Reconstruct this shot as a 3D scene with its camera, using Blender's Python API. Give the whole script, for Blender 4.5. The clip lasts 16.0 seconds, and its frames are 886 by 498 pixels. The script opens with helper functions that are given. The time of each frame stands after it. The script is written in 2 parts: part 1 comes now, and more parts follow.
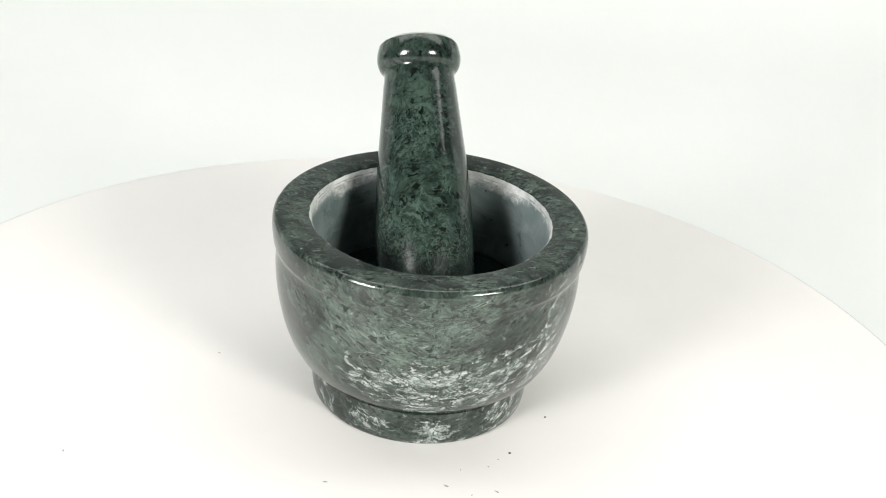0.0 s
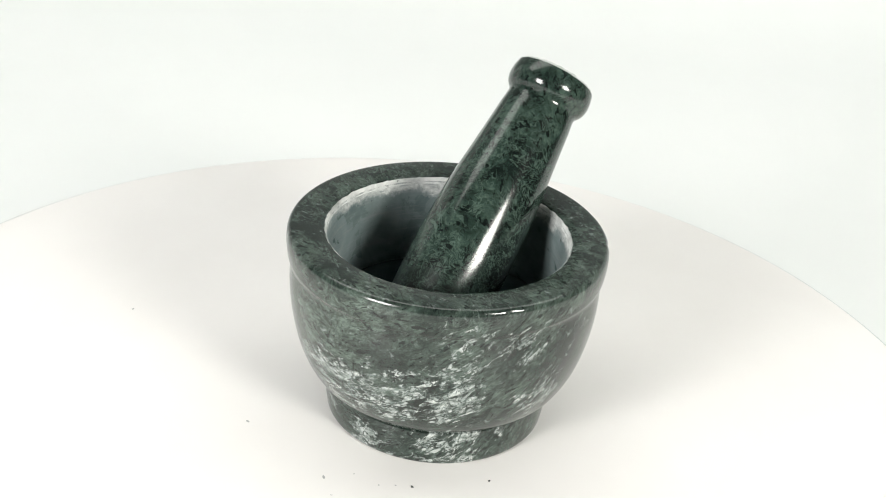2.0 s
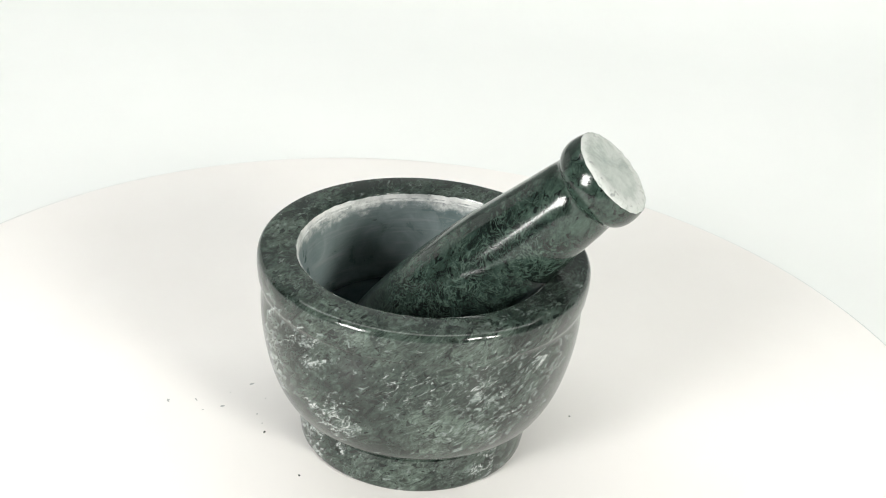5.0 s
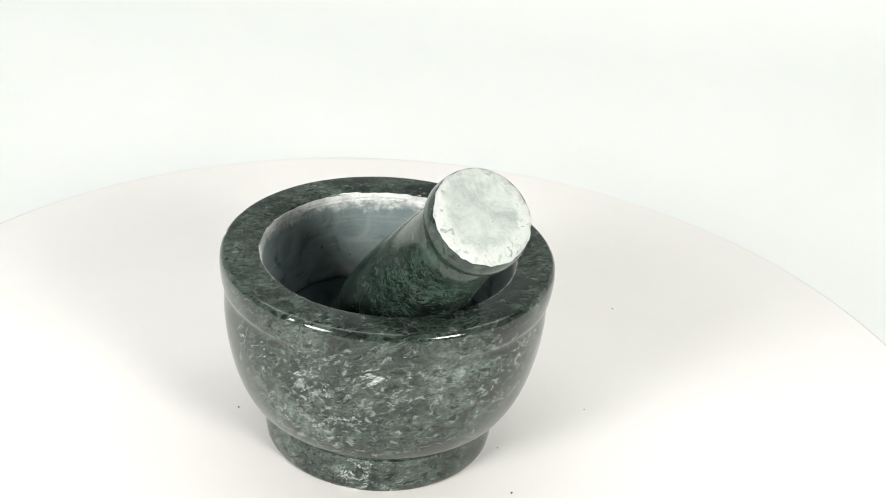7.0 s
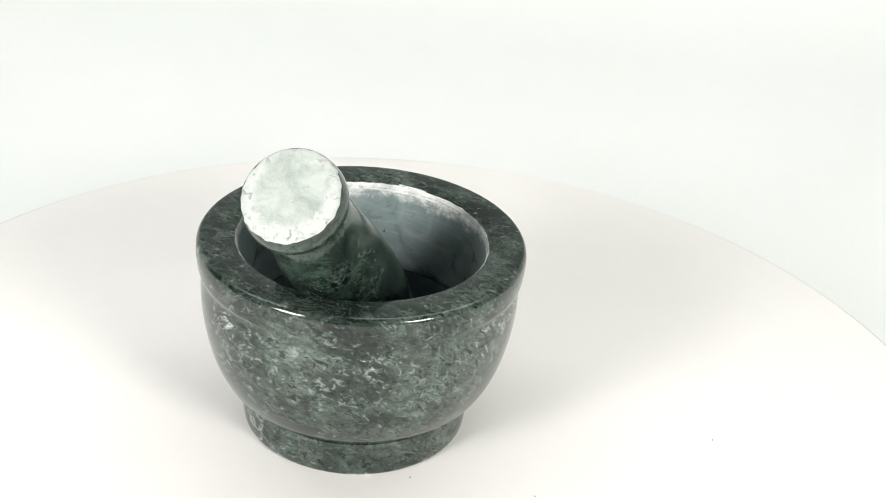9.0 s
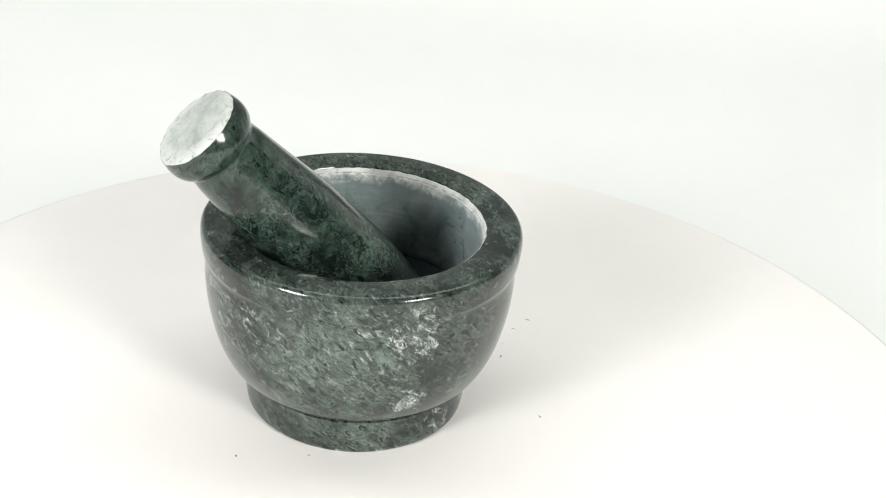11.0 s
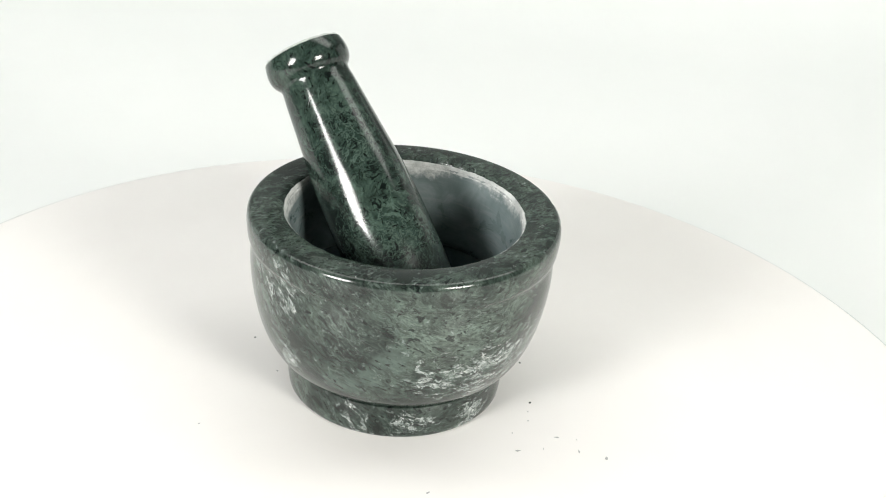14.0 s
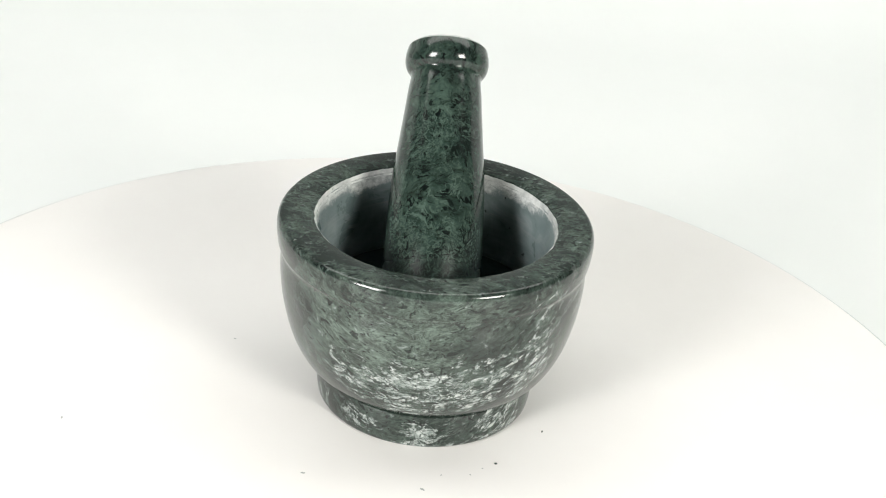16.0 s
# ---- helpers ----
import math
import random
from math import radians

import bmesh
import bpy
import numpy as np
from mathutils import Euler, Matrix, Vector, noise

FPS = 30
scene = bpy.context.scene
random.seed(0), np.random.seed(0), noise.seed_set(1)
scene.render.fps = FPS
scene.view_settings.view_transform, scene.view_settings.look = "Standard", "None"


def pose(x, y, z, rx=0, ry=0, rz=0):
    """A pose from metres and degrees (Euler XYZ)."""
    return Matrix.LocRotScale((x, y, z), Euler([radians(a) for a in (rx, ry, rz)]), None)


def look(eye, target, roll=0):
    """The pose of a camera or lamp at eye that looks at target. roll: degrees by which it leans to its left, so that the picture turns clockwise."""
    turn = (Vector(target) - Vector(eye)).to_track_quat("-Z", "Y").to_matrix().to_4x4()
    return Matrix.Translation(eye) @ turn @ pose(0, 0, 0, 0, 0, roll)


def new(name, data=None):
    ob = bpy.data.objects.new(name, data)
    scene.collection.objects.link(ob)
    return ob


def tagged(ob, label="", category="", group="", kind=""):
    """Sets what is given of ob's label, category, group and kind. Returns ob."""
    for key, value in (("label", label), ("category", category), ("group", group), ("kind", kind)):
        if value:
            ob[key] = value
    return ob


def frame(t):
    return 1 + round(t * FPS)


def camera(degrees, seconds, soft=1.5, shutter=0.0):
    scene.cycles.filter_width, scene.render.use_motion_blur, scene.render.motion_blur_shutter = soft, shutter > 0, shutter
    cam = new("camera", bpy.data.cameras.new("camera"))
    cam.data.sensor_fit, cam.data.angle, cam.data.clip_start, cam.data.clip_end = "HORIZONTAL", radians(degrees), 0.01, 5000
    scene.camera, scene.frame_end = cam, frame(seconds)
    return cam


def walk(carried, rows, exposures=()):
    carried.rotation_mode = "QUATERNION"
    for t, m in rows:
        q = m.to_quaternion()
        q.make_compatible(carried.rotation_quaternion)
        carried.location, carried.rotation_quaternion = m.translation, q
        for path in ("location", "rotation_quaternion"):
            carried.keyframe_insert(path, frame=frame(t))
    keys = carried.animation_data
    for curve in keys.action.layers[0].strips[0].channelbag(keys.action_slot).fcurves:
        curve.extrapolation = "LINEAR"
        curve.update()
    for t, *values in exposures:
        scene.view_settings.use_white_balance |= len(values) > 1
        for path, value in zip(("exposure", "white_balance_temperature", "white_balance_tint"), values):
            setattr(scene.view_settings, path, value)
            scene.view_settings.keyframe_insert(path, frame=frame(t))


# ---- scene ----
# The camera stands still; the turntable turns under it.
cam = camera(39.29, 16.0, soft=1.08)
CAM = look((0.0, -0.33922, 0.24140), (0.012745, 0.011983, 0.051050), 4.95)
walk(cam, [(0.0, CAM), (16.0, CAM)])

SPIN = -23.0752          # degrees a second, clockwise from above
MORTAR_AT = (0.00817, 0.01116)
DISC_R = 0.1955
DISC_H = 0.045


PESTLE_TOP = Vector((0.00040, 0.06290, 0.10020))
PESTLE_WAY = Vector((0.09460, -0.65732, -0.74765)).normalized()
PESTLE_LONG = 0.0987
PESTLE_POSE = Matrix.Translation(PESTLE_TOP + PESTLE_WAY * PESTLE_LONG) @ (-PESTLE_WAY).to_track_quat("Z", "Y").to_matrix().to_4x4()
LOW_SIDE = (PESTLE_POSE.to_3x3().inverted() @ Vector((0, 0, -1)) * Vector((1, 1, 0))).normalized()   # the sawn end's lower edge


# ---- light: two soft lamps in front of a low white sweep; added world fill above unseen dim walls ----
def soft_lamp(at, target, wide, tall, watts, colour):
    data = bpy.data.lights.new("soft_lamp", "AREA")
    data.shape, data.size, data.size_y, data.energy, data.color = "RECTANGLE", wide, tall, watts, colour
    ob = new("soft_lamp", data)
    ob.matrix_world = look(at, target)
    return ob


soft_lamp((-0.66, -0.70, 0.40), (0.0, 0.04, 0.05), 0.28, 0.38, 8.8, (1.0, 0.985, 0.960))
soft_lamp((0.66, -0.76, 0.46), (0.0, 0.04, 0.05), 0.28, 0.28, 8.2, (1.0, 0.985, 0.920))
# even fill through the open top, added to lift shadows; no such source is seen
world = bpy.data.worlds.new("room")
scene.world = world
world.use_nodes = True
world.node_tree.nodes["Background"].inputs[0].default_value = (1.0, 0.995, 0.955, 1)
world.node_tree.nodes["Background"].inputs[1].default_value = 2.55
scene.view_settings.exposure = 0.365


# ---- materials ----
class Nodes:
    """A small helper to wire one node material."""

    def __init__(self, name):
        self.mat = bpy.data.materials.new(name)
        self.mat.use_nodes = True
        self.tree = self.mat.node_tree
        self.bsdf = self.tree.nodes["Principled BSDF"]

    def put(self, socket, value):
        if hasattr(value, "is_linked"):
            self.tree.links.new(value, socket)
        elif isinstance(value, (tuple, list)) and len(value) == 3 and socket.type == "RGBA":
            socket.default_value = (*value, 1)
        else:
            socket.default_value = value

    def coords(self, shift=(0, 0, 0), turn=(0, 0, 0), stretch=(1, 1, 1)):
        """The thing's own space, shifted, turned and then squeezed along its new axes."""
        tc = self.tree.nodes.new("ShaderNodeTexCoord")
        mp = self.tree.nodes.new("ShaderNodeMapping")
        self.tree.links.new(tc.outputs["Object"], mp.inputs["Vector"])
        mp.vector_type = "TEXTURE"
        mp.inputs["Location"].default_value = shift
        mp.inputs["Rotation"].default_value = [radians(a) for a in turn]
        mp.inputs["Scale"].default_value = [1 / a for a in stretch]
        return mp.outputs[0]

    def noise(self, vec, scale, detail=4.0, rough=0.55, distort=0.0, kind="FBM"):
        n = self.tree.nodes.new("ShaderNodeTexNoise")
        n.noise_type = kind
        self.put(n.inputs["Vector"], vec)
        for key, v in (("Scale", scale), ("Detail", detail), ("Roughness", rough), ("Distortion", distort)):
            n.inputs[key].default_value = v
        return n.outputs["Fac"]

    def ramp(self, fac, *stops):
        n = self.tree.nodes.new("ShaderNodeValToRGB")
        self.put(n.inputs[0], fac)
        els = n.color_ramp.elements
        while len(els) < len(stops):
            els.new(0.5)
        for e, (at, c) in zip(els, stops):
            e.position = at
            e.color = (*c, 1) if isinstance(c, (tuple, list)) else (c, c, c, 1)
        return n.outputs[0]

    def mix(self, fac, a, b, how="MIX"):
        n = self.tree.nodes.new("ShaderNodeMix")
        n.data_type, n.blend_type = "RGBA", how
        self.put(n.inputs[0], fac)
        self.put(n.inputs[6], a)
        self.put(n.inputs[7], b)
        return n.outputs[2]

    def math(self, op, a, b=0.0, clamp=False):
        n = self.tree.nodes.new("ShaderNodeMath")
        n.operation, n.use_clamp = op, clamp
        self.put(n.inputs[0], a)
        self.put(n.inputs[1], b)
        return n.outputs[0]

    def reach(self, value, lo, hi):
        n = self.tree.nodes.new("ShaderNodeMapRange")
        n.interpolation_type = "SMOOTHSTEP"
        self.put(n.inputs[0], value)
        n.inputs[1].default_value, n.inputs[2].default_value = lo, hi
        return n.outputs[0]

    def near(self, centre, radius, vec):
        """1 at a place in the thing's own space, fading to 0 at radius."""
        n = self.tree.nodes.new("ShaderNodeVectorMath")
        n.operation = "DISTANCE"
        self.put(n.inputs[0], vec)
        n.inputs[1].default_value = centre
        return self.reach(n.outputs["Value"], radius, radius * 0.35)

    def warp(self, vec, scale, amount):
        n = self.tree.nodes.new("ShaderNodeTexNoise")
        self.put(n.inputs["Vector"], vec)
        n.inputs["Scale"].default_value = scale
        n.inputs["Detail"].default_value = 3
        s = self.tree.nodes.new("ShaderNodeVectorMath")
        s.operation = "MULTIPLY_ADD"
        self.put(s.inputs[0], n.outputs["Color"])
        s.inputs[1].default_value = (amount,) * 3
        self.put(s.inputs[2], vec)
        back = self.tree.nodes.new("ShaderNodeVectorMath")
        back.operation = "SUBTRACT"
        self.put(back.inputs[0], s.outputs[0])
        back.inputs[1].default_value = (amount * 0.5,) * 3
        return back.outputs[0]

    def finish(self, colour, rough, bump=None, height=0.0002, strength=0.4, ior=1.5):
        self.put(self.bsdf.inputs["Base Color"], colour)
        self.put(self.bsdf.inputs["Roughness"], rough)
        self.bsdf.inputs["IOR"].default_value = ior
        if bump is not None:
            b = self.tree.nodes.new("ShaderNodeBump")
            b.inputs["Distance"].default_value = height
            b.inputs["Strength"].default_value = strength
            self.put(b.inputs["Height"], bump)
            self.tree.links.new(b.outputs[0], self.bsdf.inputs["Normal"])
        return self.mat


def marble_fabric(n, shift, dip, squeeze, scale):
    """The stone's layers: a space squeezed across them and gently folded, and the light-and-dark streaks in it."""
    space = n.warp(n.coords(shift, (dip, 0, 0), (1.0, 1.0, squeeze)), 95, 0.010)
    streaks = n.noise(space, scale, 8, 0.72, 0.5)
    return space, streaks


def thread(n, space, scale, width, detail=3, distort=0.8):
    """Thin tangled lines: 1 on the line, 0 beside it."""
    ridge = n.noise(space, scale, detail, 0.6, distort)
    return n.reach(n.math("ABSOLUTE", n.math("SUBTRACT", ridge, 0.5)), width, width * 0.1)


def polish(n, colour, p, speck, dulled=0.0):
    rough = n.math("ADD", n.math("ADD", 0.10, dulled), n.math("MULTIPLY", n.noise(p, 150, 4), 0.08))
    pits = n.math("ADD", n.math("MULTIPLY", n.noise(p, 900, 3), 0.2), n.math("MULTIPLY", speck, -0.5))
    return n.finish(colour, rough, pits, 0.0001, 0.10)


def mortar_marble(name, shift, swarms, pales, darks, veil, grit):
    """Polished grey-green serpentine marble: soft clouds, streaked layers, white flecks broken by a dark net, in swarms.
    The swarms, pale and dark areas of this one stone are given by centre and reach in metres."""
    n = Nodes(name)
    plain = n.coords()
    p = n.coords(shift)
    wplain = n.warp(plain, 140, 0.012)
    space, streaks = marble_fabric(n, shift, 43, 2.2, 150)
    clouds = n.noise(n.warp(p, 70, 0.012), 55, 6, 0.60, 0.4)
    for centre, radius in pales:
        clouds = n.math("ADD", clouds, n.math("MULTIPLY", n.near(centre, radius, wplain), 0.20))
    for centre, radius in darks:
        clouds = n.math("SUBTRACT", clouds, n.math("MULTIPLY", n.near(centre, radius, wplain), 0.055))
    colour = n.ramp(clouds, (0.30, (0.024, 0.036, 0.030)), (0.45, (0.057, 0.083, 0.069)), (0.58, (0.104, 0.143, 0.119)), (0.76, (0.160, 0.212, 0.177)))
    # streaks along the layers, then a fine grain
    colour = n.mix(1.0, colour, n.ramp(streaks, (0.34, 0.20), (0.47, 0.54), (0.58, 0.86), (0.68, 1.0)), "MULTIPLY")
    colour = n.mix(1.0, colour, n.ramp(n.noise(space, 560, 5, 0.75, 0.4), (0.34, 0.36), (0.62, 1.0)), "MULTIPLY")
    wisp = n.math("MULTIPLY", thread(n, space, 190, 0.030), n.reach(n.noise(p, 70, 3), 0.46, 0.62))
    colour = n.mix(n.math("MULTIPLY", wisp, 0.55), colour, (0.125, 0.160, 0.140))
    crease = n.math("MULTIPLY", thread(n, space, 250, 0.040, 4, 1.2), n.reach(n.noise(p, 90, 3), 0.40, 0.56))
    colour = n.mix(n.math("MULTIPLY", crease, 0.62), colour, (0.010, 0.015, 0.013))
    # a faint pale veil along a healed crack
    for centre, radius in veil:
        colour = n.mix(n.math("MULTIPLY", n.near(centre, radius, wplain), 0.55), colour, (0.086, 0.118, 0.102))
    # dark specks and short dark seams
    speck = n.math("MULTIPLY", n.reach(n.noise(space, 300, 3, 0.55, 0.7), 0.580, 0.635), 0.90)
    colour = n.mix(speck, colour, (0.006, 0.010, 0.009))
    seam = n.math("MULTIPLY", thread(n, n.warp(n.coords([k + 2 for k in shift]), 60, 0.02), 85, 0.010, 4), n.reach(n.noise(p, 60, 2), 0.46, 0.60))
    colour = n.mix(n.math("MULTIPLY", seam, 0.55), colour, (0.008, 0.013, 0.011))
    # lone small flecks, soft-edged
    loose = n.noise(n.coords(shift, (43, 0, 0), (1.0, 1.0, 1.7)), 330, 5, 0.65, 0.6)
    for centre, radius in grit:
        loose = n.math("ADD", loose, n.math("MULTIPLY", n.near(centre, radius, wplain), 0.040))
    colour = n.mix(n.math("MULTIPLY", n.reach(loose, 0.58, 0.76), 0.80), colour, (0.23, 0.27, 0.255))
    # white flecks in swarms: strokes along the layers, broken by a dark net
    swarm = n.math("MULTIPLY", n.noise(p, 60, 2, 0.5), 0.42)
    for x, y, z, radius, much in swarms:
        swarm = n.math("MAXIMUM", swarm, n.math("MULTIPLY", n.near((x, y, z), radius * 1.12, wplain), much))
    split = n.tree.nodes.new("ShaderNodeSeparateXYZ")
    n.put(split.inputs[0], plain)
    low = n.math("MULTIPLY", n.reach(split.outputs[2], 0.0026, 0.0006), n.reach(n.noise(p, 120, 3), 0.42, 0.56))
    swarm = n.math("MAXIMUM", swarm, n.math("MULTIPLY", low, 0.9))
    strokes = n.noise(n.warp(n.coords(shift, (43, 0, 0), (1.0, 1.0, 2.4)), 170, 0.010), 132, 5, 0.64, 1.1)
    cut = n.math("SUBTRACT", strokes, n.math("MULTIPLY", n.math("SUBTRACT", 1.0, swarm), 0.30))
    fleck = n.reach(cut, 0.425, 0.525)
    slant = n.warp(n.coords([k + 1 for k in shift], (70, 0, 12), (1.0, 1.0, 2.0)), 170, 0.010)
    gaps = n.math("MAXIMUM", thread(n, space, 175, 0.052, 3, 1.0), thread(n, slant, 130, 0.038, 3, 0.8))
    net = n.math("SUBTRACT", 1.0, n.math("MULTIPLY", gaps, 0.92))
    tone = n.ramp(n.noise(space, 250, 4, 0.66), (0.34, (0.12, 0.15, 0.138)), (0.52, (0.30, 0.335, 0.32)), (0.68, (0.58, 0.61, 0.59)))
    colour = n.mix(n.math("MULTIPLY", fleck, net), colour, tone)
    return polish(n, colour, p, speck)


def pestle_marble(name, shift, knob_at):
    """Polished dark green marble: near-black clouds under a tangle of fine paler green fibres; a paler, smoother knob."""
    n = Nodes(name)
    plain = n.coords()
    p = n.coords(shift)
    space, streaks = marble_fabric(n, shift, 68, 1.7, 190)
    clouds = n.noise(n.warp(p, 80, 0.014), 62, 6, 0.62, 0.5)
    knob = n.near((0, 0, knob_at), 0.026, n.warp(plain, 140, 0.012))
    clouds = n.math("ADD", clouds, n.math("MULTIPLY", knob, 0.11))
    colour = n.ramp(clouds, (0.36, (0.0065, 0.0120, 0.0098)), (0.49, (0.0230, 0.0410, 0.0330)), (0.62, (0.058, 0.095, 0.075)))
    colour = n.mix(1.0, colour, n.ramp(streaks, (0.34, 0.20), (0.48, 0.60), (0.64, 1.0)), "MULTIPLY")
    tangle = n.warp(p, 120, 0.012)
    bare = n.math("SUBTRACT", 1.0, n.math("MULTIPLY", knob, 0.8))
    for scale, width, much, where in ((120, 0.030, 0.62, 75), (210, 0.040, 0.55, 95), (360, 0.055, 0.45, 60)):
        fibre = n.math("MULTIPLY", thread(n, tangle, scale, width, 2, 1.3), n.reach(n.noise(p, where, 3), 0.42, 0.58))
        colour = n.mix(n.math("MULTIPLY", n.math("MULTIPLY", fibre, bare), much), colour, (0.098, 0.150, 0.121))
    seam = n.math("MULTIPLY", thread(n, n.coords([k + 3 for k in shift]), 70, 0.012, 5), n.reach(n.noise(p, 50, 2), 0.44, 0.58))
    colour = n.mix(n.math("MULTIPLY", seam, 0.8), colour, (0.004, 0.007, 0.006))
    speck = n.math("MULTIPLY", n.reach(n.noise(space, 300, 3, 0.55, 0.7), 0.60, 0.65), 0.9)
    colour = n.mix(speck, colour, (0.003, 0.006, 0.005))
    colour = n.mix(1.0, colour, n.ramp(n.noise(space, 620, 5, 0.75, 0.4), (0.32, 0.55), (0.66, 1.0)), "MULTIPLY")
    # the working end is ground dull by use
    split = n.tree.nodes.new("ShaderNodeSeparateXYZ")
    n.put(split.inputs[0], plain)
    dulled = n.math("MULTIPLY", n.reach(split.outputs[2], 0.040, 0.014), 0.18)
    return polish(n, colour, p, speck, dulled)


def honed_stone(name):
    """The ground inside of the bowl: grey, dull, with turning lines and stains, bruised pale towards the mouth."""
    n = Nodes(name)
    p = n.coords()
    rings = n.noise(n.coords((0, 0, 0), (0, 0, 0), (1, 1, 14)), 70, 5, 0.6)
    stain = n.noise(p, 90, 5, 0.6, 0.8)
    colour = n.ramp(stain, (0.3, (0.108, 0.148, 0.148)), (0.55, (0.168, 0.212, 0.212)), (0.75, (0.246, 0.288, 0.288)))
    colour = n.mix(n.math("MULTIPLY", n.reach(rings, 0.5, 0.7), 0.35), colour, (0.28, 0.29, 0.29))
    split = n.tree.nodes.new("ShaderNodeSeparateXYZ")
    n.put(split.inputs[0], p)
    height = n.math("ADD", split.outputs[2], n.math("MULTIPLY", n.math("SUBTRACT", n.noise(p, 75, 6, 0.7), 0.5), 0.017))
    bruise = n.math("MULTIPLY", n.reach(height, 0.0578, 0.0610), n.reach(n.noise(n.coords((0.2, 0, 0), (0, 0, 0), (1, 1, 5)), 130, 5, 0.7), 0.30, 0.48))
    colour = n.mix(n.math("MULTIPLY", bruise, 0.85), colour, n.ramp(n.noise(p, 420, 4, 0.7), (0.35, (0.34, 0.36, 0.355)), (0.6, (0.70, 0.72, 0.70))))
    speck = n.reach(n.noise(p, 300, 3, 0.6, 0.8), 0.69, 0.73)
    colour = n.mix(n.math("MULTIPLY", speck, 0.85), colour, (0.02, 0.025, 0.025))
    rough = n.math("ADD", n.math("ADD", 0.20, n.math("MULTIPLY", stain, 0.18)), n.math("MULTIPLY", bruise, 0.3))
    return n.finish(colour, rough, n.math("ADD", rings, n.math("MULTIPLY", n.math("MULTIPLY", n.noise(p, 600, 4), bruise), 2.0)), 0.0003, 0.35, 1.35)


def shaded_floor_stone(name):
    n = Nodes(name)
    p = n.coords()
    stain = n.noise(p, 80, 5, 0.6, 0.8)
    # shade of the recess is put into this teal, far darker than the wall
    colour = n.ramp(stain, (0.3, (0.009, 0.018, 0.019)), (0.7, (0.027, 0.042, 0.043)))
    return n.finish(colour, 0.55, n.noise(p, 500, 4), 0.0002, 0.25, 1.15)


def crushed_stone(name, lo, hi, ring=None, centre=(0, 0, 0)):
    """Unpolished, bruised stone: pale, powdery, pitted. ring: radius past which the edge is splintered white."""
    n = Nodes(name)
    p = n.coords()
    a = n.noise(p, 150, 6, 0.65, 0.5)
    b = n.noise(p, 900, 4, 0.6)
    colour = n.ramp(a, (0.35, lo), (0.62, hi))
    pit = n.reach(n.noise(p, 480, 3, 0.55, 0.6), 0.66, 0.72)
    if ring:
        v = n.tree.nodes.new("ShaderNodeVectorMath")
        v.operation = "MULTIPLY"
        n.put(v.inputs[0], p)
        v.inputs[1].default_value = (1, 1, 0)
        d = n.tree.nodes.new("ShaderNodeVectorMath")
        d.operation = "LENGTH"
        off = n.tree.nodes.new("ShaderNodeVectorMath")
        off.operation = "SUBTRACT"
        n.put(off.inputs[0], v.outputs[0])
        off.inputs[1].default_value = centre
        n.put(d.inputs[0], off.outputs[0])
        far = n.math("ADD", d.outputs["Value"], n.math("MULTIPLY", n.math("SUBTRACT", n.noise(p, 130, 5, 0.65), 0.5), 0.010))
        edge = n.reach(far, ring - 0.0022, ring + 0.0012)
        colour = n.mix(n.math("MULTIPLY", edge, n.reach(n.noise(p, 520, 4, 0.7), 0.30, 0.48)), colour, [hi[0] * 1.16, hi[0] * 1.22, hi[0] * 1.17])
        a = n.math("ADD", a, n.math("MULTIPLY", n.math("MULTIPLY", edge, n.noise(p, 420, 5, 0.7)), 1.2))
        chips = n.reach(n.noise(p, 330, 4, 0.65, 0.8), 0.57, 0.64)
        pit = n.math("ADD", n.math("MULTIPLY", pit, 0.4), n.math("MULTIPLY", chips, n.math("MULTIPLY", edge, 0.8)), True)
    colour = n.mix(n.math("MULTIPLY", pit, 0.7), colour, (0.10, 0.12, 0.11))
    h = n.math("SUBTRACT", n.math("ADD", a, n.math("MULTIPLY", b, 0.5)), n.math("MULTIPLY", pit, 0.6))
    return n.finish(colour, 0.75, h, 0.0006, 0.7)


def plain_white(name, lo, hi, scale, rough):
    n = Nodes(name)
    p = n.coords()
    c = n.ramp(n.noise(p, scale, 5, 0.6), (0.3, lo), (0.7, hi))
    return n.finish(c, rough, n.noise(p, scale * 60, 3), 0.0001, 0.1)


SWARMS_FRONT = (  # x, y, z, reach, density
    (-0.0147, -0.0445, 0.030, 0.015, 0.85), (0.0023, -0.0461, 0.026, 0.019, 1.0), (0.0223, -0.0415, 0.030, 0.017, 1.0),
    (0.0340, -0.0310, 0.033, 0.018, 1.0), (0.0396, -0.0288, 0.052, 0.014, 0.75), (0.0467, -0.0139, 0.050, 0.012, 0.8),
    (0.0460, -0.0042, 0.028, 0.013, 0.95), (0.0284, -0.0221, 0.006, 0.017, 1.0), (0.0383, -0.0068, 0.011, 0.008, 1.0),
    (-0.030, -0.0199, 0.006, 0.008, 0.9), (0.0070, -0.0355, 0.004, 0.013, 0.85), (-0.0170, -0.0312, 0.006, 0.011, 0.78))
SWARMS_BACK = (
    (-0.0451, -0.0044, 0.0255, 0.008, 1.0), (-0.0178, -0.0433, 0.0332, 0.009, 0.9), (0.0430, 0.0217, 0.0464, 0.016, 0.62),
    (0.0291, 0.0383, 0.0400, 0.020, 0.62), (0.0128, 0.0471, 0.0500, 0.016, 0.58), (-0.0302, 0.0376, 0.0494, 0.012, 0.66),
    (-0.0482, -0.0066, 0.0526, 0.014, 0.75), (0.0150, 0.032, 0.008, 0.012, 0.7), (-0.0470, 0.0080, 0.0480, 0.012, 0.68))
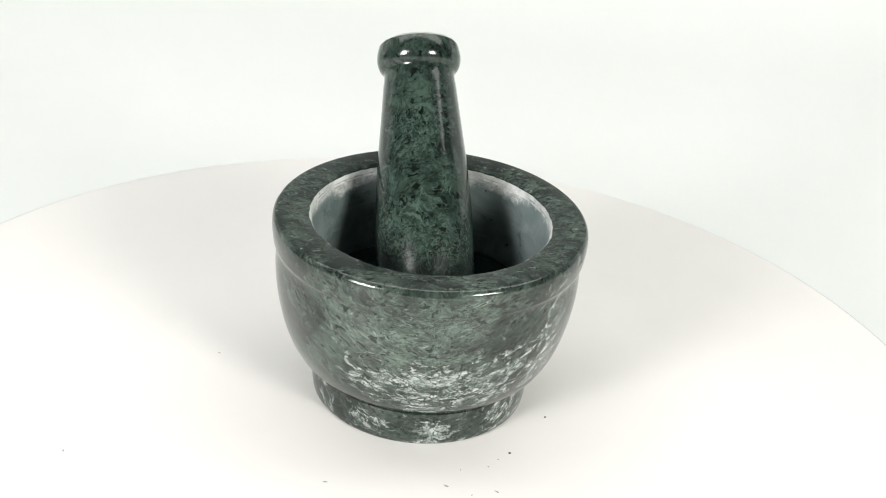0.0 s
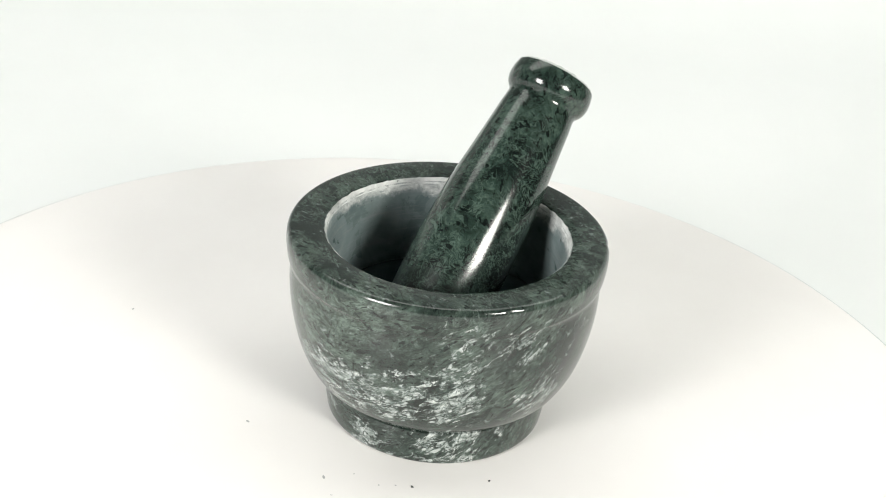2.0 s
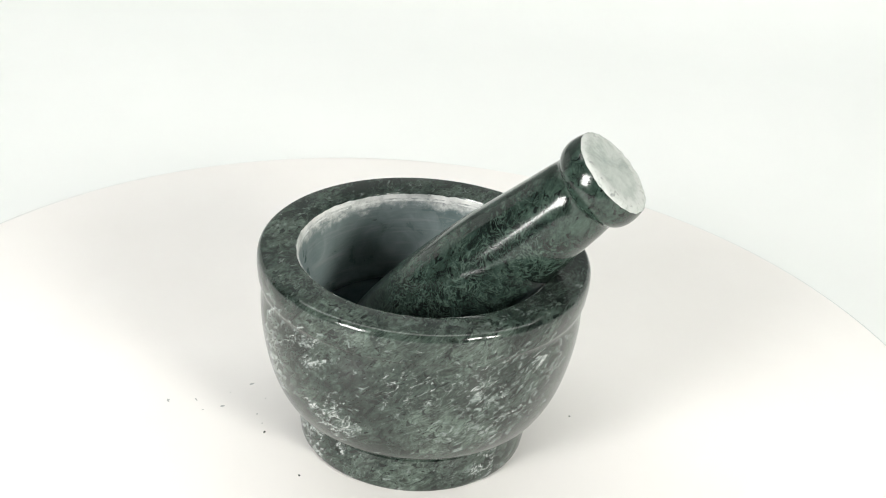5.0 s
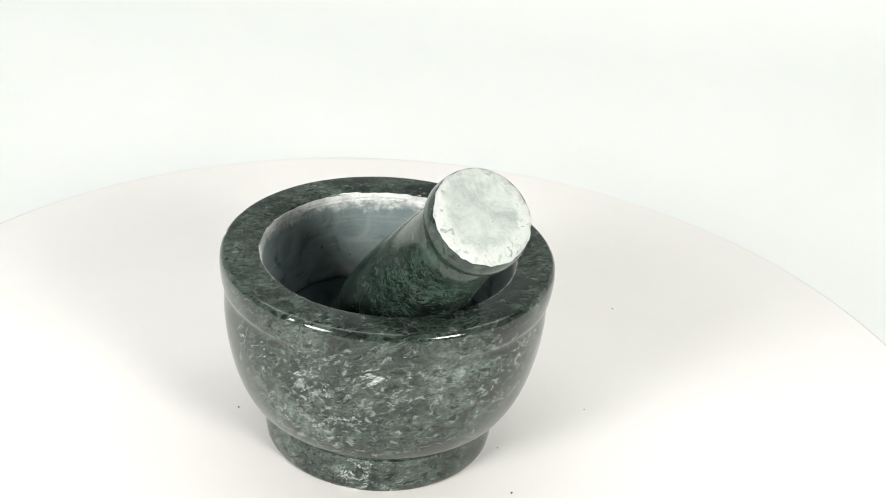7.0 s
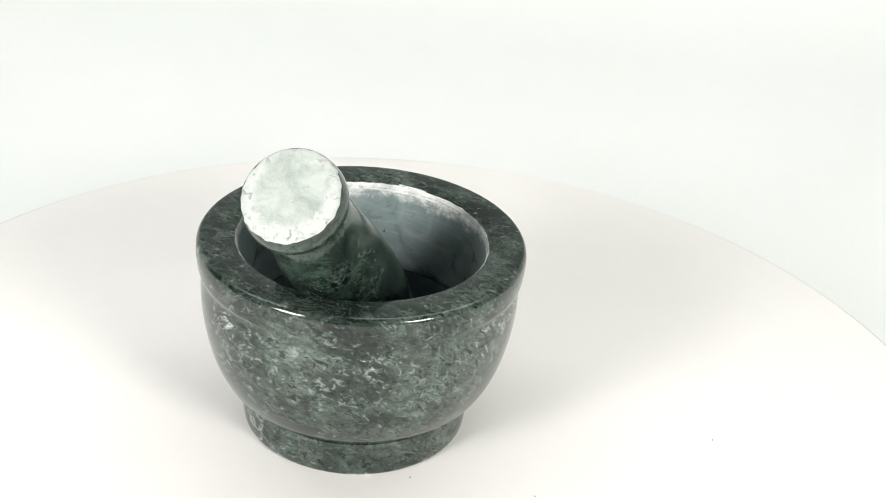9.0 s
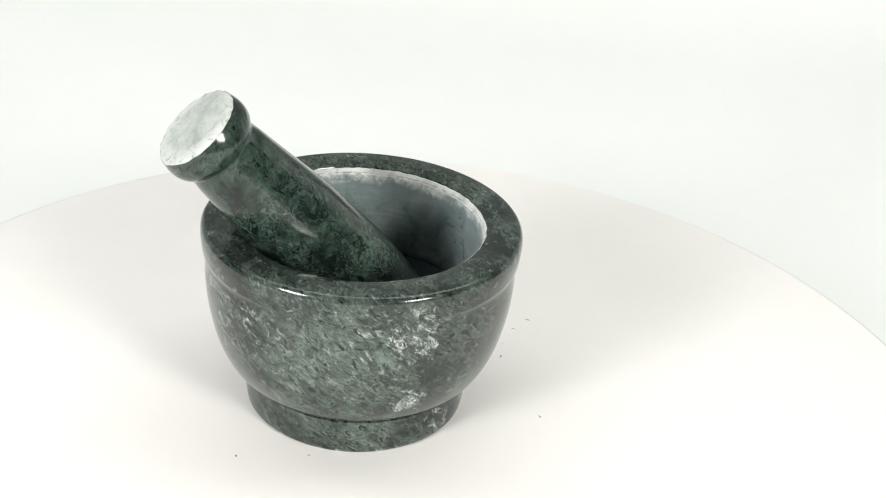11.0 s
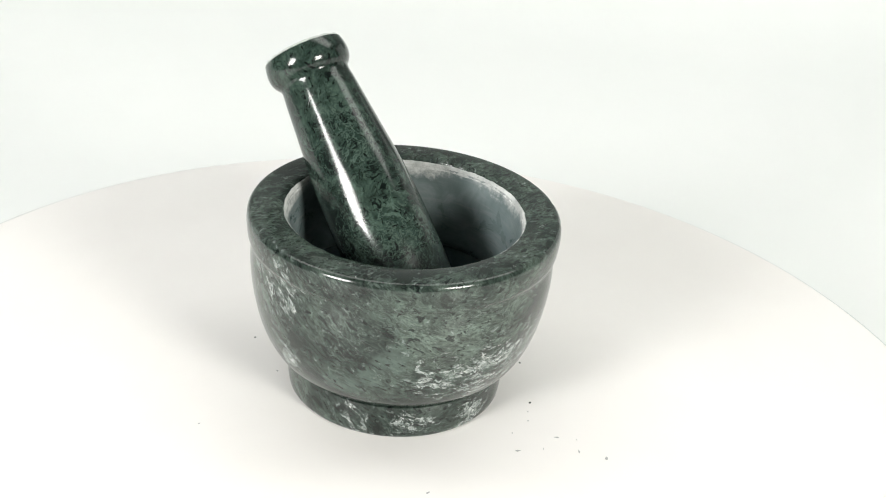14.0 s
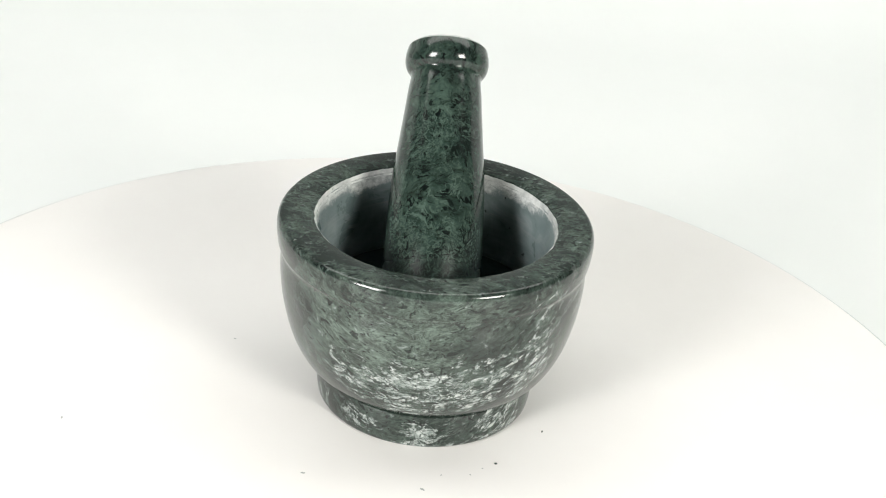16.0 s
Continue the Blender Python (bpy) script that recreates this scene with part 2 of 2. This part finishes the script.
MORTAR_STONE = mortar_marble(
    "mortar_stone", (0.31, 0.12, 0.07), SWARMS_FRONT + SWARMS_BACK,
    grit=(((0.0250, 0.0400, 0.040), 0.034), ((-0.0080, 0.0470, 0.040), 0.030), ((-0.0300, 0.0360, 0.045), 0.026), ((0.0100, 0.0340, 0.006), 0.020),
          ((-0.0460, 0.0070, 0.044), 0.028), ((0.0300, 0.0390, 0.030), 0.026)),
    pales=(((-0.0188, -0.0444, 0.050), 0.018), ((0.0040, -0.0470, 0.046), 0.018), ((-0.0147, -0.0445, 0.038), 0.014), ((-0.0466, 0.0138, 0.046), 0.020), ((-0.0435, 0.0187, 0.035), 0.016),
           ((-0.0072, 0.0477, 0.046), 0.015), ((-0.0358, 0.0046, 0.005), 0.011), ((0.0333, 0.0138, 0.006), 0.010),
           ((-0.0440, 0.0090, 0.026), 0.014), ((-0.0380, 0.0270, 0.040), 0.014), ((0.0380, 0.0290, 0.030), 0.018)),
    darks=(((0.0300, -0.0380, 0.049), 0.017), ((-0.0364, -0.0316, 0.047), 0.016), ((0.0484, 0.0032, 0.044), 0.019), ((-0.0312, 0.0339, 0.029), 0.007),
           ((-0.0431, 0.0192, 0.029), 0.006), ((-0.0350, -0.0270, 0.040), 0.013), ((-0.0430, -0.0150, 0.040), 0.013), ((0.0440, 0.0180, 0.020), 0.013)),
    veil=(((-0.0392, -0.0204, 0.0232), 0.006), ((-0.0365, -0.0253, 0.0255), 0.006), ((-0.0330, -0.0320, 0.0300), 0.006), ((-0.0300, -0.0368, 0.0370), 0.007)))
PESTLE_STONE = pestle_marble("pestle_stone", (0.73, 0.41, 0.19), PESTLE_LONG - 0.008)
INNER_STONE = honed_stone("honed_stone")
SHADED_FLOOR_STONE = shaded_floor_stone("ground_shaded_stone")
CHIP_STONE = crushed_stone("bruised_stone", (0.40, 0.42, 0.41), (0.74, 0.76, 0.74))
END_STONE = crushed_stone("sawn_stone", (0.29, 0.326, 0.304), (0.45, 0.49, 0.46), 0.0108, LOW_SIDE * -0.0014)
DISC_WHITE = plain_white("turntable_white", (0.824, 0.808, 0.785), (0.855, 0.842, 0.822), 14, 0.42)
EDGE_SHADE_GREY = plain_white("edge_shade_grey", (0.56, 0.60, 0.59), (0.64, 0.67, 0.66), 40, 0.6)
CLOTH_WHITE = plain_white("backdrop_white", (0.838, 0.864, 0.850), (0.858, 0.880, 0.868), 6, 0.8)
ROOM_GREY = plain_white("room_grey", (0.05, 0.055, 0.06), (0.07, 0.075, 0.08), 3, 0.9)
BOUNCE_PALE = plain_white("bounce_pale", (0.28, 0.30, 0.30), (0.34, 0.36, 0.36), 3, 0.9)
CRUMB_DARK = crushed_stone("crumb_dark", (0.03, 0.04, 0.035), (0.07, 0.08, 0.075))
CRUMB_GREY = crushed_stone("crumb_grey", (0.34, 0.36, 0.35), (0.50, 0.51, 0.50))


# ---- building helpers ----
def part(name, bm, material, parent=None, label="", sharp=38):
    bmesh.ops.recalc_face_normals(bm, faces=bm.faces)
    me = bpy.data.meshes.new(name)
    bm.to_mesh(me)
    bm.free()
    me.materials.append(material)
    me.polygons.foreach_set("use_smooth", [True] * len(me.polygons))
    me.set_sharp_from_angle(angle=radians(sharp))
    ob = new(name, me)
    ob.parent = parent
    if label:
        tagged(ob, label)
    return ob


def smooth_line(points, steps=6):
    """A Catmull-Rom curve through points (r, z)."""
    pts = [Vector(p) for p in points]
    pts = [2 * pts[0] - pts[1]] + pts + [2 * pts[-1] - pts[-2]]
    out = []
    for a, b, c, d in zip(pts, pts[1:], pts[2:], pts[3:]):
        for k in range(steps):
            t = k / steps
            v = 0.5 * (2 * b + (c - a) * t + (2 * a - 5 * b + 4 * c - d) * t * t + (3 * b - a - 3 * c + d) * t ** 3)
            out.append((max(v.x, 0.0), v.y))
    out.append(tuple(pts[-2]))
    return out


def lathe(profile, around=192, wobble=None):
    """Turns a closed outline (r, z) round the z axis; ends on the axis are closed with a fan."""
    bm = bmesh.new()
    rings = []
    for i, (r, z) in enumerate(profile):
        if r < 1e-6:
            rings.append([bm.verts.new((0, 0, z))])
            continue
        ring = []
        for k in range(around):
            a = 2 * math.pi * k / around
            dr, dz = wobble(i, a, r, z) if wobble else (0, 0)
            ring.append(bm.verts.new(((r + dr) * math.cos(a), (r + dr) * math.sin(a), z + dz)))
        rings.append(ring)
    closed = len(rings[0]) > 1 and len(rings[-1]) > 1
    pairs = list(zip(rings, rings[1:])) + ([(rings[-1], rings[0])] if closed else [])
    for a, b in pairs:
        for k in range(around):
            k2 = (k + 1) % around
            if len(a) == 1 and len(b) == 1:
                continue
            if len(a) == 1:
                bm.faces.new((a[0], b[k], b[k2]))
            elif len(b) == 1:
                bm.faces.new((a[k], b[0], a[k2]))
            else:
                bm.faces.new((a[k], b[k], b[k2], a[k2]))
    return bm


def ripple(a, seed, scale):
    """Noise round a circle, without a seam."""
    return noise.noise(Vector((math.cos(a) * scale, math.sin(a) * scale, seed)))


# ---- the backdrop and the unseen panels round it ----
def box_wall(name, lo, hi, material):
    bm = bmesh.new()
    bmesh.ops.create_cube(bm, size=1)
    size = [h - l for l, h in zip(lo, hi)]
    for v in bm.verts:
        v.co = Vector([(l + h) / 2 + c * s for l, h, c, s in zip(lo, hi, v.co, size)])
    return tagged(part(name, bm, material), kind="structure")


def backdrop_sheet():
    """Floor and back wall in one sheet of white cloth that curves up behind the turntable."""
    bm = bmesh.new()
    line = [(-0.62, 0.0), (-0.4, 0.0), (0.0, 0.0), (0.30, 0.0)]
    line += [(0.50 + 0.40 * math.sin(a), 0.40 - 0.40 * math.cos(a)) for a in [radians(3 * k) for k in range(17)]]
    line = [(y, z - DISC_H) for y, z in line]
    under = [(y + 0.003 * (y > 0.55), z - 0.004) for y, z in line]
    rows = [[bm.verts.new((x, y, z)) for y, z in line + under[::-1]] for x in (-0.60, 0.60)]
    count = len(rows[0])
    for k in range(count):
        bm.faces.new((rows[0][k], rows[0][(k + 1) % count], rows[1][(k + 1) % count], rows[1][k]))
    for row in rows:
        for k in range(len(line) - 1):
            bm.faces.new((row[k], row[k + 1], row[count - 2 - k], row[count - 1 - k]))
    return tagged(part("backdrop", bm, CLOTH_WHITE), "seamless white backdrop cloth curving up behind the turntable",
                  "backdrop", kind="structure")


backdrop_sheet()
# unseen white panels, added for bounce and thin reflections on the stone's flanks
box_wall("side_reflector_west", (-0.62, 0.22, -0.06), (-0.602, 0.80, 0.40), CLOTH_WHITE)
box_wall("side_reflector_east", (0.602, 0.22, -0.06), (0.62, 0.80, 0.40), CLOTH_WHITE)
# unseen dim shell, added to hold back world light and give dark reflections
box_wall("floor", (-2.4, -2.4, -0.10), (2.4, 2.4, -0.065), ROOM_GREY)
box_wall("wall_south", (-2.4, -2.42, -0.10), (2.4, -2.402, 2.3), ROOM_GREY)
box_wall("wall_south_west", (-2.42, -2.4, -0.10), (-2.402, 0.95, 2.3), ROOM_GREY)
box_wall("wall_south_east", (2.402, -2.4, -0.10), (2.42, 0.95, 2.3), ROOM_GREY)
# unseen pale panel, added so the rim top reflects a faint haze
box_wall("bounce_panel_north", (-2.4, 0.95, -0.10), (2.4, 0.97, 2.3), BOUNCE_PALE)
# unseen slab that blocks world light from the front, against haze on the pestle
box_wall("overhead_blocker", (-2.42, -2.42, 2.302), (2.42, -0.02, 2.32), ROOM_GREY)


# ---- the turntable ----
def turntable():
    h, r = DISC_H, DISC_R
    arc = lambda lo, hi: [(r - 0.0060 + 0.0060 * math.sin(radians(a)), -0.0060 + 0.0060 * math.cos(radians(a))) for a in range(lo, hi + 1, 6)]
    plate = [(0, 0), (0.05, 0), (0.12, 0)] + arc(0, 18) + [(r - 0.0042, -0.008), (0, -0.008)]
    thing = tagged(new("turntable"), "white round turntable turning under the mortar, specked with stone dust", "turntable")
    part("plate", lathe(plate, 256), DISC_WHITE, thing)
    # grey band added on the lip, standing in for the shadow behind the plate
    shade_band = arc(18, 90) + [(r, -0.007), (r - 0.001, -0.008), (r - 0.0041, -0.008)]
    part("edge_shade_band", lathe(shade_band, 256), EDGE_SHADE_GREY, thing, "pale grey band on the edge, standing in for the shadow line behind it")
    skirt = [(0, -0.0081), (r - 0.004, -0.0081), (r - 0.004, -h + 0.001), (r - 0.005, -h + 0.0001), (0, -h + 0.0001)]
    part("base", lathe(skirt, 192), DISC_WHITE, thing)
    return thing


# ---- the mortar ----
RIM_TOP = 0.0643
INNER_R = 0.0384


def mortar():
    thing = tagged(new("mortar"), "polished green marble mortar with white flecks and a ground grey inside", "mortar")
    # bowl: outer wall under the rim, down to the groove above the foot
    outer = smooth_line([(0.0350, 0.0123), (0.0357, 0.0126), (0.0356, 0.0129), (0.0363, 0.0132), (0.0364, 0.0134), (0.0374, 0.0138), (0.0393, 0.0151), (0.0415, 0.0174), (0.0440, 0.0220), (0.0460, 0.0275),
                         (0.0475, 0.0340), (0.0484, 0.0400), (0.0488, 0.0460), (0.0487, 0.0510), (0.0487, 0.0532), (0.0490, 0.0546), (0.0493, 0.0550)], 5)
    shell = outer + [(0.0400, 0.0550), (0.0395, 0.036), (0.030, 0.024), (0.015, 0.0135), (0.0, 0.0131), (0.0, 0.0123)]
    part("bowl", lathe([(0.0, 0.0123)] + shell[:-1]), MORTAR_STONE, thing)

    # rim: a proud band with rounded edges and a flat top, sloping slightly inwards
    def rim_wobble(i, a, r, z):
        chip = max(0.0, ripple(a, 3.1, 9) - 0.25) * 0.0006
        near_edge = 1.0 if r > 0.0490 and z > 0.060 else 0.0
        worn = 0.00025 * ripple(a, 8.0, 14) if r < INNER_R + 0.0006 and z > 0.062 else 0.0
        return (-chip * near_edge + worn, 0.0)
    band = smooth_line([(0.0493, 0.0550), (0.0496, 0.0558), (0.0498, 0.0574), (0.0500, 0.0595), (0.05, 0.0612), (0.0498, 0.0628),
                        (0.0492, 0.0638), (0.0482, RIM_TOP), (0.0462, RIM_TOP + 0.0001)], 4)
    band += [(0.0430, RIM_TOP), (0.0400, RIM_TOP - 0.0003), (INNER_R + 0.0003, RIM_TOP - 0.0007), (INNER_R, RIM_TOP - 0.0012),
             (INNER_R, RIM_TOP - 0.0016), (0.0420, RIM_TOP - 0.003), (0.0420, 0.0550)]
    rim = part("rim", lathe(band, 256, rim_wobble), MORTAR_STONE, thing)

    # bruised pale edge just inside the mouth
    def chip_wobble(i, a, r, z):
        k = 0.0005 * ripple(a, 1.7, 18) + 0.0004 * ripple(a, 5.5, 40)
        return (k * 0.3, 0.3 * k)
    z0 = RIM_TOP - 0.0014
    mouth = [(INNER_R - 0.0001, z0 + 0.0003), (INNER_R - 0.0003, z0 - 0.0003), (INNER_R - 0.0004, z0 - 0.0008), (INNER_R - 0.0007, z0 - 0.0018),
             (INNER_R + 0.0012, z0 - 0.0021), (INNER_R + 0.0014, z0)]
    part("mouth_edge", lathe(mouth, 320, chip_wobble), CHIP_STONE, rim, "pale bruised unpolished edge")

    # inside wall, from the mouth down to the turning line
    inside = smooth_line([(INNER_R - 0.0005, z0 - 0.0009), (0.0373, 0.0575), (0.0368, 0.0500), (0.0365, 0.0420), (0.0361, 0.0342)], 5)
    part("inner_wall", lathe(inside + [(0.0365, 0.0335), (0.0388, 0.0335), (0.0392, 0.0590)]), INNER_STONE, thing, "dull grey ground wall, bruised pale at the mouth")
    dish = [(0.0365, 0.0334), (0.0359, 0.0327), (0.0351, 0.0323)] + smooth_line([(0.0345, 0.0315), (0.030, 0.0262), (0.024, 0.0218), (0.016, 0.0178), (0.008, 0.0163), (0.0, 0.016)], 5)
    part("inner_floor", lathe(dish + [(0.0, 0.0133)]), SHADED_FLOOR_STONE, thing, "dull ground floor, with the recess's shade put into its dark colour")

    # foot: a low ring under a groove
    foot = [(0.0, 0.0), (0.0335, 0.0), (0.0352, 0.0002)] + smooth_line([(0.0357, 0.0008), (0.0361, 0.0040), (0.0361, 0.0085), (0.0360, 0.0114), (0.0357, 0.0119), (0.0345, 0.0121)], 4)
    part("foot", lathe(foot + [(0.0, 0.0122)]), MORTAR_STONE, thing)
    return thing


# ---- the pestle ----
def pestle():
    """Built upright: the working end at the origin, the sawn end on top."""
    thing = tagged(new("pestle"), "polished dark green marble pestle, pale sawn end, leaning in mortar", "pestle")
    at = lambda s: PESTLE_LONG - s
    shaft = [(0.0, 0.0), (0.0060, 0.0002), (0.0098, 0.0008)] + smooth_line(
        [(0.0120, 0.0018), (0.0140, 0.0042), (0.0148, 0.0085), (0.0154, at(0.084)), (0.0159, at(0.075)), (0.0160, at(0.067)), (0.0158, at(0.056)), (0.0152, at(0.0445)),
         (0.0140, at(0.0325)), (0.0130, at(0.0225)), (0.0123, at(0.0150)), (0.0119, at(0.0120)), (0.0118, at(0.0104)), (0.0120, at(0.0094))], 5)
    part("shaft", lathe(shaft + [(0.0, at(0.0094))], 160), PESTLE_STONE, thing)
    head = smooth_line([(0.0120, at(0.0094)), (0.0127, at(0.0086)), (0.0134, at(0.0076)), (0.0139, at(0.0062)), (0.0141, at(0.0047)),
                        (0.01400, at(0.0030)), (0.0137, at(0.0014)), (0.0134, at(0.0003))], 5)
    knob = part("knob", lathe([(0.0, at(0.0094))] + head + [(0.0, at(0.0003))], 160), PESTLE_STONE, thing)

    def saw(i, a, r, z):
        k = 0.00045 * ripple(a, 2.3 + r * 300, 7)
        return (0.6 * k if r > 0.012 else 0.0, 0.5 * k if r > 0.006 else 0.0)
    face = [(0.0, at(0.0004)), (0.0134, at(0.0004)), (0.0133, at(0.0002)), (0.0130, at(-0.0002)), (0.0125, at(-0.0005)), (0.0117, at(-0.0007)),
            (0.0106, at(-0.0008)), (0.0092, at(-0.0008)), (0.0075, at(-0.0008)), (0.0050, at(-0.0009)), (0.0025, at(-0.0009)), (0.0, at(-0.0009))]
    part("sawn_end", lathe(face, 160, saw), END_STONE, knob, "pale rough sawn end face")
    return thing


# ---- crumbs and dust on the turntable ----
def crumb(rng, long, wide, tall, material, label, category):
    """An angular splinter of stone."""
    bm = bmesh.new()
    bmesh.ops.create_icosphere(bm, subdivisions=2, radius=1)
    for v in bm.verts:
        k = 1 + 0.45 * noise.noise(v.co * 1.3 + Vector((rng.random() * 0.2, long * 9000, wide * 7000)))
        v.co = Vector((v.co.x * long * k / 2, v.co.y * wide * k / 2, max(-0.75, v.co.z) * tall * k / 2))
    low = min(v.co.z for v in bm.verts)
    for v in bm.verts:
        v.co.z -= low
    return tagged(part("stone_crumb", bm, material, sharp=25), label, category, "stone crumbs on the turntable")


CRUMBS = (  # x, y, length mm, width mm, turn, dark
    (0.0379, -0.0267, 1.0, 0.7, 20, 1), (0.0505, -0.0063, 0.8, 0.6, 70, 1), (-0.0986, -0.0392, 1.2, 0.6, 110, 0),
    (0.0179, -0.0446, 1.7, 0.8, 150, 0), (0.0332, -0.0458, 1.5, 0.7, 140, 0), (0.0346, -0.0551, 1.6, 0.5, 60, 0),
    (0.0397, -0.0624, 1.7, 0.9, 45, 0), (-0.0186, -0.0462, 1.4, 0.7, 10, 0), (-0.0250, 0.0322, 0.9, 0.6, 80, 0),
    (-0.0214, 0.0540, 0.7, 0.6, 30, 1), (0.0342, -0.0300, 0.6, 0.4, 35, 0), (0.0310, -0.0340, 0.6, 0.45, 0, 0),
    (0.0380, -0.0500, 0.8, 0.35, 75, 0), (0.0223, -0.0364, 0.7, 0.3, 65, 0), (-0.0609, 0.0191, 0.8, 0.5, 20, 0),
    (0.0256, -0.0480, 0.8, 0.3, 55, 0))


def crumbs():
    rng = random.Random(5)
    made = []
    for x, y, long, wide, turn, dark in CRUMBS:
        ob = crumb(rng, long / 1000, wide / 1000, wide / 1000 * (0.7 if dark else 0.3), CRUMB_DARK if dark else CRUMB_GREY,
                   "tiny dark stone crumb lying on the white turntable" if dark else "thin grey flake of stone dust on the white turntable",
                   "stone crumb")
        made.append((ob, pose(x, y + 0.0008, 0.0, 0, 0, turn)))
    return made


TURNTABLE = turntable()
MORTAR = mortar()
PESTLE = pestle()
CRUMB_THINGS = crumbs()


def motions():
    """Everything on the turntable turns with it, at one even speed."""
    times = [k / 10 for k in range(161)]
    riders = [(TURNTABLE, Matrix.Identity(4)), (MORTAR, pose(*MORTAR_AT, 0.0)), (PESTLE, PESTLE_POSE)] + CRUMB_THINGS
    for thing, rest in riders:
        walk(thing, [(t, pose(0, 0, 0, 0, 0, SPIN * t) @ rest) for t in times])


motions()
